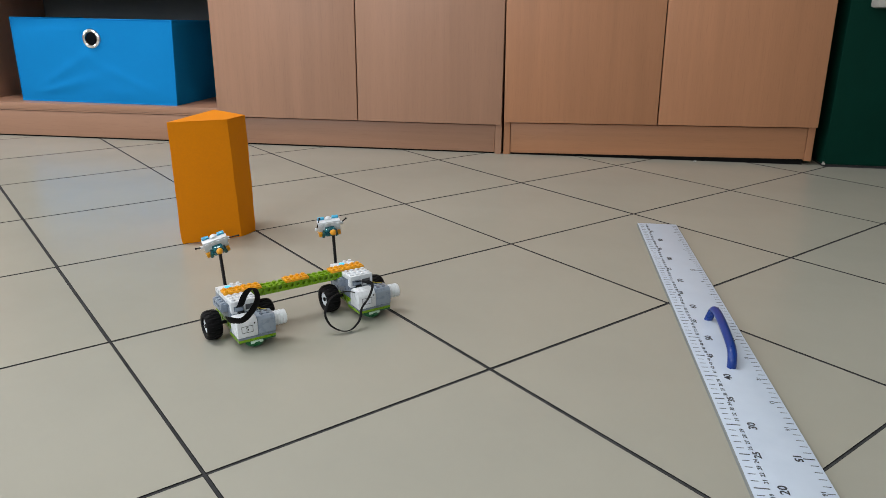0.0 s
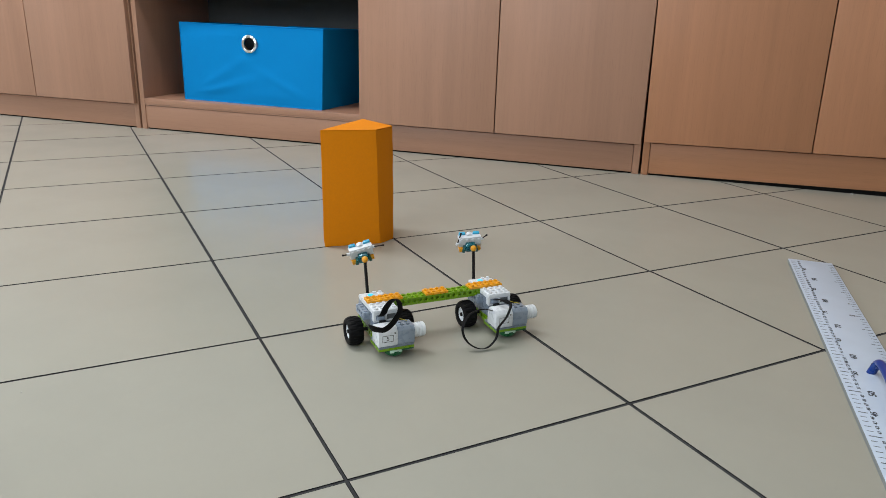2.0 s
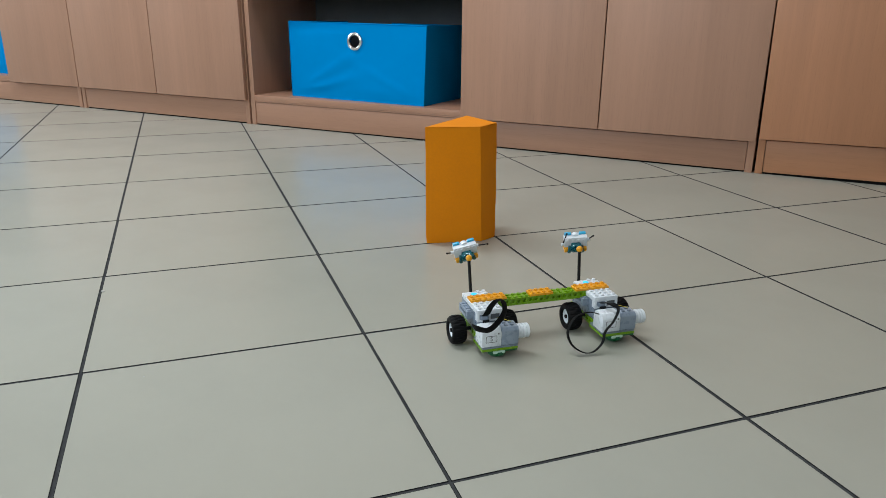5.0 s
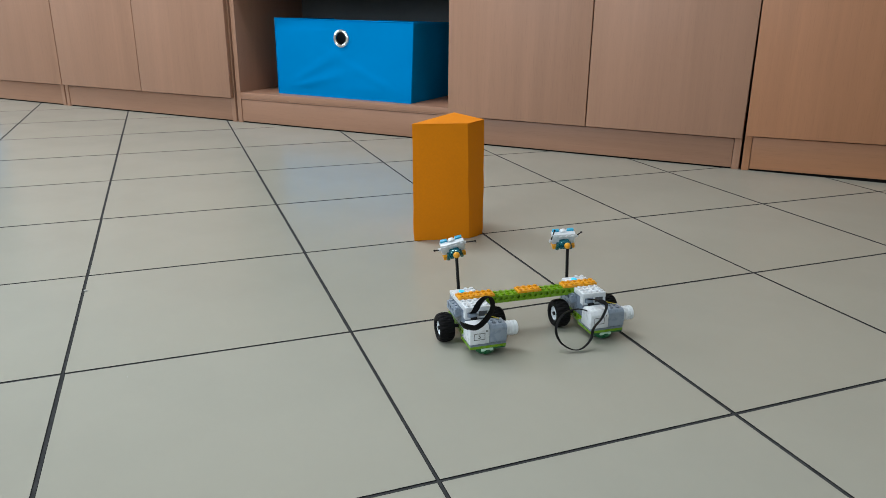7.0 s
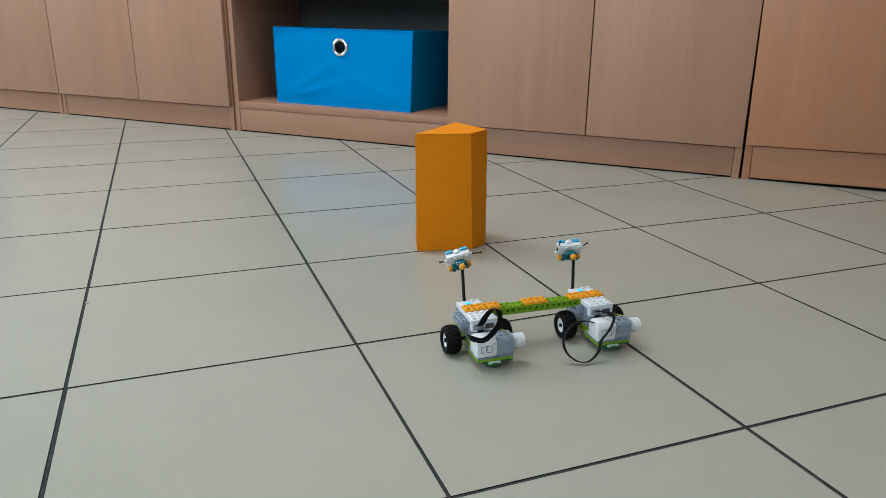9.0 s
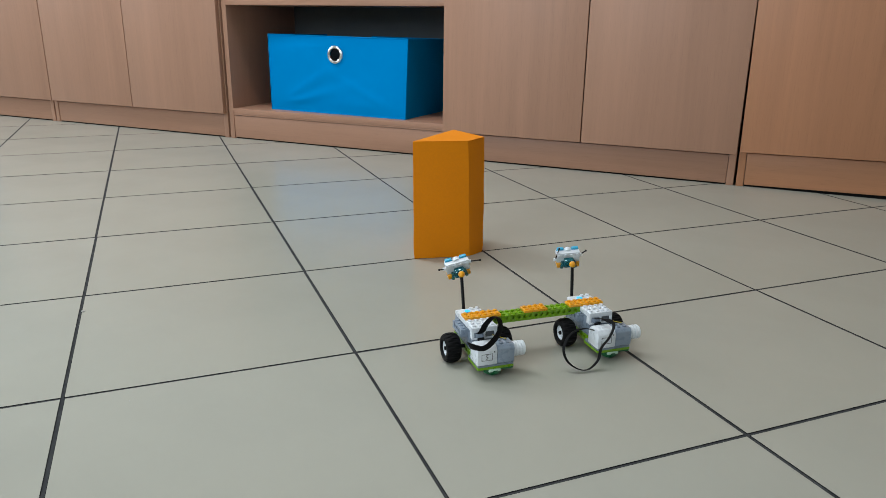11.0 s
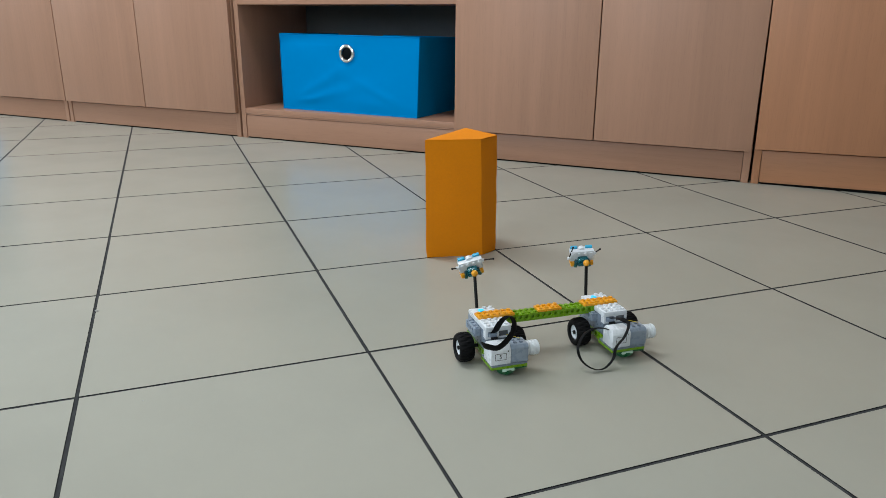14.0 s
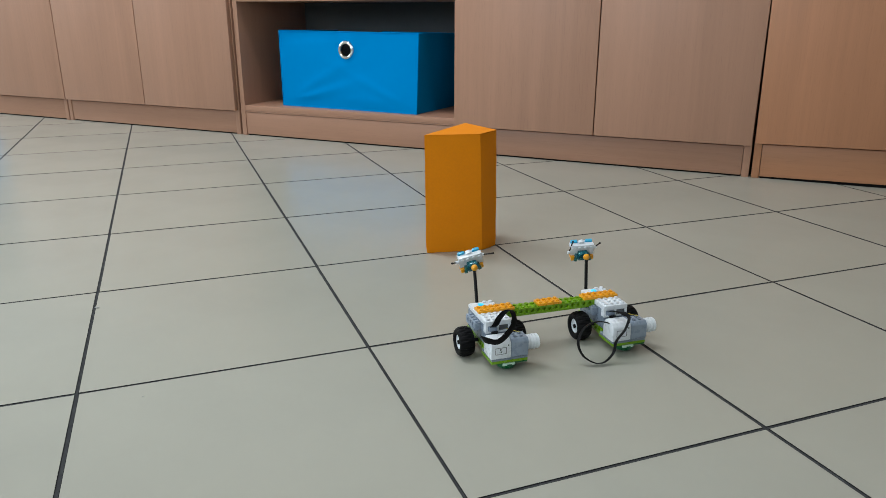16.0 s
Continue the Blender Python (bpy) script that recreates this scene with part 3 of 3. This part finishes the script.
def robot_half(robot, s, sign, head, cable_line, cable_width, lettering):
    """One half of the robot, its hub centred at y = s; sign: +1 for the half whose beam runs to its right."""
    F0, F1, W = -0.024, 0.0378, 0.016
    hub = part("hub", box_bm(F0 + 0.0003, F1, s - W, s + W, 0.0213, 0.0460, 0.0007), P_GREY, robot, "grey battery hub under a white cover")
    bm = box_bm(F0, F1 - 0.0060, s - W - 0.0004, s + W + 0.0004, 0.0462, 0.0523, 0.0008)
    add_box(bm, F1 - 0.0080, F1 + 0.0004, s - W - 0.0004, s + W + 0.0004, 0.0462, 0.0520, 0.0024)
    for f in (-0.020, -0.012, -0.004):
        for l in (-0.012, -0.004, 0.004, 0.012):
            add_stud(bm, f, s + l, 0.0523)
    for f, l in ((0.0335, -0.012), (0.0335, -0.004), (0.0255, -0.012)):
        add_stud(bm, f, s + l, 0.0523)
    cover = part("cover", bm, P_WHITE, hub, "white studded hub cover")
    bm = bmesh.new()
    for a, b, c, d in ((W - 0.0027, W + 0.0004, 0.0375, 0.0463), (-W - 0.0004, -W + 0.0027, 0.0375, 0.0463), (-W, W, 0.0368, 0.0392), (-0.0012, 0.0012, 0.0385, 0.0463)):
        add_box(bm, F0 - 0.0012, F0 + 0.006, s + a, s + b, c, d, 0.0003)
    add_box(bm, F0 - 0.0012, F0 + 0.004, s - W - 0.0004, s + W + 0.0004, 0.0461, 0.0521, 0.0004)
    part("port_frame", bm, P_WHITE, hub)
    for l in (0.0070, -0.0070):
        bm = bmesh.new()
        for a, b, c, d in ((-0.0056, 0.0056, 0.0392, 0.0402), (-0.0056, 0.0056, 0.0452, 0.0462), (-0.0056, -0.0046, 0.0402, 0.0452), (0.0046, 0.0056, 0.0402, 0.0452)):
            add_box(bm, F0 - 0.0004, F0 + 0.003, s + l + a, s + l + b, c, d)
        add_box(bm, F0 + 0.0001, F0 + 0.0006, s + l - 0.0046, s + l + 0.0046, 0.0402, 0.0452)
        part("port", bm, P_LIGHT_GREY if l > 0 else SOCKET, hub, "grey cable socket")
    part("plug", box_bm(F0 - 0.0035, F0 + 0.001, s + 0.0022, s + 0.0118, 0.0398, 0.0448, 0.0006), P_LIGHT_GREY, hub, "grey cable plug")
    part("button", cyl_bm((0.0272, s + 0.003, 0.0515), (0.0272, s + 0.003, 0.0532), 0.0038, 24), LED, hub, "lit cyan button")
    part("window", box_bm(0.0185, 0.0235, s - 0.001, s + 0.010, 0.0518, 0.0527, 0.0002), SCREEN, hub, "dark blue indicator window")
    for k in (1, -1):
        y0, y1 = sorted((s + k * (W + 0.0002), s + k * (W + 0.008)))
        part("side_brick", holed_brick(4, 0.0347, [(-0.008 + U * (i + 0.5), (y0 + y1) / 2) for i in range(4)], -0.008, y0, y1), P_LIGHT_GREY, robot, "grey brick with three holes")
        y0, y1 = sorted((s + k * (W - 0.0078), s + k * (W + 0.0004)))
        part("green_beam", holed_brick(8, 0.0116, (), F0, y0, y1), P_LIME, robot, "lime green brick with holes")
        wheel(robot, s + k * (0.0252 if k < 0 else 0.0266 if sign > 0 else 0.0280), k)
    part("base_plate", box_bm(0.016, F1, s - W, s + W, 0.0083, 0.0115, 0.0003), P_ORANGE, robot, "orange plate")
    part("belly_plate", box_bm(F0, 0.0155, s - 0.0078, s + 0.0078, 0.0118, 0.0212), P_GREEN, robot)
    part("axle", cyl_bm((0, s - 0.041, 0.0186), (0, s + 0.041, 0.0186), 0.0023, 10), P_BLACK, robot)
    # motor lying across behind the hub
    motor = part("motor", oct_bar(s - 0.0262, s - 0.0040, -0.0455, 0.0290, 0.0118, 0.0113, (0.0040, 0.0012)), P_LIGHT_GREY, robot, "grey motor with a white end cap")
    bm = bmesh.new()
    for f in (-0.0415, -0.0495):
        for l in (-0.0195, -0.0115):
            add_stud(bm, f, s + l, 0.0403)
    part("motor_studs", bm, P_GREY, motor)
    cap = part("end_cap", oct_bar(s - 0.0038, s + 0.0212, -0.0455, 0.0296, 0.0124, 0.0119, (0.0058, 0.0012), 0.0012), P_WHITE, motor, "white motor end cap")
    ribs = ((0.0, 0.0), (0.0085, 0.0), (0.0092, 0.0008), (0.0092, 0.003), (0.0082, 0.0034), (0.0082, 0.0044), (0.0092, 0.0048), (0.0092, 0.0072), (0.0082, 0.0076), (0.0082, 0.0086), (0.0092, 0.009), (0.0092, 0.0112), (0.0082, 0.0116), (0.0082, 0.0124), (0.009, 0.0128), (0.009, 0.0158), (0.0082, 0.0166), (0.0062, 0.0166), (0.0058, 0.0146), (0.0, 0.0146))
    part("output_drum", lathe(ribs, 28, (-0.0455, s - 0.0260, 0.0292), -1), P_WHITE, motor, "white ribbed output drum")
    bm = bmesh.new()
    fx = -0.0455 - 0.0124
    y0, y1, z0, z1, t = s + 0.0022, s + 0.0162, 0.0240, 0.0325, 0.0005
    for a, b, c, d in ((y0, y1, z0, z0 + t), (y0, y1, z1 - t, z1), (y0, y0 + t, z0, z1), (y1 - t, y1, z0, z1)):
        add_box(bm, fx - 0.0002, fx + 0.0003, a, b, c, d)
    part("label_frame", bm, INK, motor, "thin black label outline")
    part("print_mark", box_bm(fx - 0.0002, fx + 0.0003, s - 0.0006, s + 0.0008, 0.0338, 0.0356), INK, motor, "tiny black printed mark")
    if lettering:
        cu = bpy.data.curves.new("digit", "FONT")
        cu.body, cu.size, cu.align_x, cu.align_y, cu.extrude = lettering, 0.0075, "CENTER", "CENTER", 0.0001
        ob = bpy.data.objects.new("digit", cu)
        scene.collection.objects.link(ob)
        me = bpy.data.meshes.new_from_object(ob.evaluated_get(bpy.context.evaluated_depsgraph_get()))
        bpy.data.objects.remove(ob)
        me.transform(pose(fx - 0.0001, (y0 + y1) / 2, (z0 + z1) / 2, 90, 0, -90))
        me.materials.append(INK)
        d = new("digit", me)
        d.parent = motor
        tagged(d, "handwritten digit on the motor label")
    part("under_plate", box_bm(-0.0562, -0.0235, s - 0.0256, s + 0.0198, 0.0146, 0.0176, 0.0003), P_GREY, robot, "grey plate under the motor")
    part("rear_plate", box_bm(-0.0565, -0.0225, s - 0.0258, s + 0.0202, 0.0114, 0.0145, 0.0003), P_LIME, robot, "lime green plate under the motor")
    part("lower_plate", box_bm(-0.0560, -0.0300, s - 0.0254, s + 0.0120, 0.0092, 0.0113, 0.0003), P_GREEN, robot, "dark green plate")
    part("skid", lathe(((0.0, 0.0), (0.0, 0.0), (0.006, 0.0002), (0.0102, 0.0028), (0.0122, 0.0055), (0.0122, 0.0091), (0.0, 0.0091)), 28, (0, 0, 0)), P_GREEN, robot, "dark green round skid").matrix_basis = pose(-0.046, s - 0.002, 0.0003, 90, 0, 0)
    # glints of the skid, built as a small pale piece
    part("rear_tile", box_bm(-0.0578, -0.0520, s - 0.0090, s + 0.0060, 0.0080, 0.0110, 0.0003), P_GLINT, robot, "pale mint piece standing in for glints on the skid")
    part("coupling", cyl_bm((-0.0275, s + 0.006, 0.024), (-0.0285, s + 0.006, 0.040), 0.0042, 16), P_BLACK, robot)
    part("thin_rod", cyl_bm((-0.026, s - 0.010, 0.0412), (-0.047, s - 0.019, 0.0440), 0.0004, 8), P_YELLOW, robot, "thin yellow rod")
    part("cable", tube_bm([(f, s + l, z) for f, l, z in cable_line], 0.0007, 8, 0.0046 if sign > 0 else 0.0027, cable_width, 10), RUBBER, robot, "flat black ribbon cable")
    # mast and head
    hf, hl, hz, hroll, hyaw, hside, wl, wr = head
    foot = (0.0505, s + hl + 0.001, 0.0185)
    top = (hf, s + hl, hz - 0.0105)
    part("mast", cyl_bm(foot, top, 0.0022, 12), P_BLACK, robot, "thin black mast rod")
    part("mast_foot", box_bm(0.0380, 0.0500, s + hl - 0.006, s + hl + 0.006, 0.0140, 0.0210, 0.0015), TEAL, robot, "clear teal hinge piece")
    part("foot_ball", lathe([(0.004 * math.sin(a * math.pi / 8), -0.004 * math.cos(a * math.pi / 8)) for a in range(9)], 16, foot), P_YELLOW, robot)
    H = Matrix.Translation((hf + 0.0200, s + hl + hside, hz - 0.0030)) @ Matrix.Rotation(radians(hyaw), 4, "Z") @ Matrix.Rotation(radians(hroll), 4, "X") @ Matrix.Rotation(radians(-21), 4, "Y") @ Matrix.Rotation(math.pi, 4, "Z") @ Matrix.Rotation(math.pi / 2, 4, "Y")
    # in the head's axes x runs down the face, y across it, z out of its back
    bm = box_bm(-0.0080, 0.0080, -0.016, 0.016, -0.0035, 0.0035, 0.0005, H)
    for l in (-0.012, -0.004, 0.004, 0.012):
        add_stud(bm, -0.004, l, 0.0035, H)
    skull = part("head", bm, P_WHITE, robot, "small white and azure robot head")
    bm = bmesh.new()
    for k in (1, -1):
        y0, y1 = sorted((k * 0.0055, k * 0.0150))
        add_box(bm, -0.0104, 0.0105, y0, y1, -0.0082, -0.0037, 0.0012, H)
    part("face_plate", bm, P_AZURE, skull, "azure face plates")
    bm = bmesh.new()
    add_cyl(bm, H @ Vector((-0.0055, 0, -0.0068)), H @ Vector((-0.0055, 0, -0.0010)), 0.0052, 24)
    part("brow", bm, P_WHITE, skull)
    for k in (1, -1):
        eye = part("eye", cyl_bm(H @ Vector((-0.001, k * 0.0095, -0.0105)), H @ Vector((-0.001, k * 0.0095, -0.0080)), 0.0062, 24), P_WHITE, skull, "white eye with a black pupil")
        part("pupil", cyl_bm(H @ Vector((-0.001, k * 0.0095, -0.0109)), H @ Vector((-0.001, k * 0.0095, -0.0100)), 0.0032, 20), P_BLACK, skull)
        y0, y1 = sorted((k * 0.0060, k * 0.0158))
        part("cheek", box_bm(0.0082, 0.0150, y0, y1, -0.0050, 0.0070, 0.0014, H), P_ORANGE, skull, "orange slope brick")
    bm = box_bm(-0.0010, 0.0120, -0.0072, 0.0072, 0.0037, 0.0120, 0.0026, H)
    for k in (1, -1):
        add_cyl(bm, H @ Vector((0.0015, k * 0.0040, 0.0112)), H @ Vector((0.0015, k * 0.0040, 0.0140)), 0.0025, 14)
        add_box(bm, 0.0050, 0.0145, -0.0022, 0.0022, 0.0030, 0.0100, 0.0010, H @ Matrix.Translation((0, k * 0.0068, 0)) @ Matrix.Rotation(radians(k * 12), 4, "Z"))
    part("hinge", bm, TEAL, skull, "clear teal hinge block")
    part("hinge_pin", cyl_bm(H @ Vector((0.0075, -0.0060, 0.0080)), H @ Vector((0.0075, 0.0060, 0.0080)), 0.0016, 10), P_BLACK, skull)
    part("neck_ball", lathe([(0.0044 * math.sin(a * math.pi / 10), -0.0044 * math.cos(a * math.pi / 10)) for a in range(11)], 18, (top[0], top[1], top[2] + 0.002)), P_ORANGE, skull, "orange neck ball")
    for a, b in (wl, wr):
        a = (hf + a[0], s + hl + a[1], a[2])
        b = (hf + b[0], s + hl + b[1], b[2])
        bm = cyl_bm(a, b, 0.0009, 10)
        bmesh.ops.create_uvsphere(bm, u_segments=10, v_segments=8, radius=0.0015, matrix=Matrix.Translation(b))
        part("whisker", bm, P_BLACK, skull, "thin black whisker rod")
        part("whisker_socket", cyl_bm((a[0], a[1] - (0.002 if a[1] > s + hl else -0.002), a[2]), (a[0], a[1] + (0.002 if a[1] > s + hl else -0.002), a[2]), 0.0022, 12), P_WHITE, skull)


WIDTH_R = [(0, 1, 0.2)] * 2 + [(0.4, 0.7, 0)] + [(0.9, 0.2, -0.35)] * 9 + [(0.9, 0, -0.2)] * 2
robot = thing("toy_robot", (-0.2621, 0.1034, 0), "white, grey and green toy brick robot on four black wheels", "toy robot", turn=132.65)
CABLE_L = ((-0.022, 0.007, 0.0425), (-0.031, 0.006, 0.0500), (-0.038, 0.004, 0.0620), (-0.046, -0.0005, 0.0730), (-0.0545, -0.0045, 0.0755), (-0.063, -0.004, 0.0655),
           (-0.0665, 0.006, 0.0530), (-0.066, 0.0175, 0.0450), (-0.060, 0.0285, 0.0460), (-0.050, 0.0290, 0.0430), (-0.045, 0.0165, 0.0350))
CABLE_R = ((-0.022, 0.007, 0.0425), (-0.032, 0.008, 0.0470), (-0.043, 0.0075, 0.0510), (-0.058, 0.0015, 0.0500), (-0.0670, 0.0110, 0.0380), (-0.070, 0.0235, 0.0260), (-0.074, 0.0290, 0.0130),
           (-0.077, 0.042, 0.0040), (-0.075, 0.055, 0.0040), (-0.069, 0.068, 0.0134), (-0.061, 0.0705, 0.0277), (-0.053, 0.0580, 0.0415), (-0.047, 0.0363, 0.0435), (-0.045, 0.0165, 0.0370))
robot_half(robot, 0.0805, 1, (0.0700, -0.0036, 0.0955, -13, -6, -0.001, ((0.018, 0.0180, 0.0900), (0.012, 0.0270, 0.0918)), ((0.016, -0.0165, 0.0985), (0.006, -0.0280, 0.1025))), CABLE_L, (0, 1, 0), "5")
robot_half(robot, -0.0795, -1, (0.0590, -0.001, 0.0978, -4, -15, -0.0030, ((0.022, 0.0150, 0.0905), (0.018, 0.0120, 0.1068)), ((0.016, -0.0205, 0.0970), (0.012, -0.0262, 0.1030))), CABLE_R, WIDTH_R, "")
for k in (0, 1):
    studs = [(-0.060 + U * i, -(k * U + U / 2)) for i in range(16) if 2 <= i <= 5 or 10 <= i <= 13]
    part("cross_beam", holed_brick(16, 0.0427, studs, -0.064, -(k + 1) * U + 0.0001, -k * U - 0.0001, along="y"), P_LIME, robot, "long lime green brick with round holes")
part("beam_plate", studded_plate(0, 0.016, 0.0485, 0.0965, 0.0525, 0.0555), P_ORANGE, robot, "orange studded plate")
part("beam_plate", studded_plate(0, 0.016, -0.0965, -0.0485, 0.0525, 0.0555), P_ORANGE, robot, "orange studded plate")
part("beam_plate", studded_plate(0, 0.016, -0.016, 0.016, 0.0525, 0.0555), P_ORANGE, robot, "orange studded plate")

# ---- tiled floor ----
floor = structure("floor", box_bm(X0, X1, Y0, Y1, -0.05, -0.0007), GROUT, "floor of beige square tiles laid diagonally with dark grout")
PITCH, JOINT, TURN = 0.33, 0.0032, 45.8
# how far single joint lines lie off the even grid
OFF_I = {-4: -0.0130, -3: -0.0130, -2: -0.0040, -1: 0.0015, 0: 0.0019, 3: 0.0110}
OFF_J = {-1: 0.0100, 0: 0.0027, 3: -0.0046, 4: 0.0020}


def tile_mesh():
    h = (PITCH - JOINT) / 2
    bm = bmesh.new()
    top = [bm.verts.new((sx * (h - 0.0006), sy * (h - 0.0006), 0)) for sx, sy in ((-1, -1), (1, -1), (1, 1), (-1, 1))]
    mid = [bm.verts.new((sx * h, sy * h, -0.00012)) for sx, sy in ((-1, -1), (1, -1), (1, 1), (-1, 1))]
    low = [bm.verts.new((sx * h, sy * h, -0.003)) for sx, sy in ((-1, -1), (1, -1), (1, 1), (-1, 1))]
    bm.faces.new(top)
    for a, b in ((top, mid), (mid, low)):
        for k in range(4):
            bm.faces.new((a[k], b[k], b[(k + 1) % 4], a[(k + 1) % 4])).material_index = 1
    me = mesh_of("tile", bm, TILE)
    me.materials.append(JOINT_EDGE)
    return me


tile = tile_mesh()
rest = bmesh.new()
for i in range(-24, 25):
    for j in range(-24, 25):
        a0, a1 = i * PITCH + OFF_I.get(i, 0), (i + 1) * PITCH + OFF_I.get(i + 1, 0)
        b0, b1 = j * PITCH + OFF_J.get(j, 0), (j + 1) * PITCH + OFF_J.get(j + 1, 0)
        m = pose(0, 0, 0, 0, 0, TURN) @ Matrix.Translation(((a0 + a1) / 2, (b0 + b1) / 2, 0))
        x, y, _ = m.translation
        if not (X0 - 0.1 < x < X1 + 0.1 and Y0 - 0.1 < y < Y1 + 0.1):
            continue
        m = m @ pose(random.uniform(-0.0004, 0.0004), random.uniform(-0.0004, 0.0004), random.uniform(-0.00005, 0.00005), random.uniform(-0.008, 0.008), random.uniform(-0.008, 0.008), random.uniform(-0.03, 0.03)) @ Matrix.Diagonal(((a1 - a0) / PITCH, (b1 - b0) / PITCH, 1, 1))
        if -4.3 < x < 1.7 and -1.0 < y < 1.6:
            ob = new("tile", tile)
            ob.parent, ob.matrix_basis = floor, m
        else:
            n = len(rest.verts)
            rest.from_mesh(tile)
            rest.verts.ensure_lookup_table()
            for v in rest.verts[n:]:
                v.co = m @ v.co
for co, no in (((X0 - 0.05, 0, 0), (-1, 0, 0)), ((X1 + 0.05, 0, 0), (1, 0, 0)), ((0, Y0 - 0.05, 0), (0, -1, 0)), ((0, Y1 + 0.05, 0), (0, 1, 0))):
    bmesh.ops.bisect_plane(rest, geom=rest.verts[:] + rest.edges[:] + rest.faces[:], plane_co=co, plane_no=no, clear_outer=True)
ob = new("tiles", mesh_of("tiles", rest, TILE))
ob.data.materials.append(JOINT_EDGE)
ob.parent = floor
tagged(ob, kind="stuff")
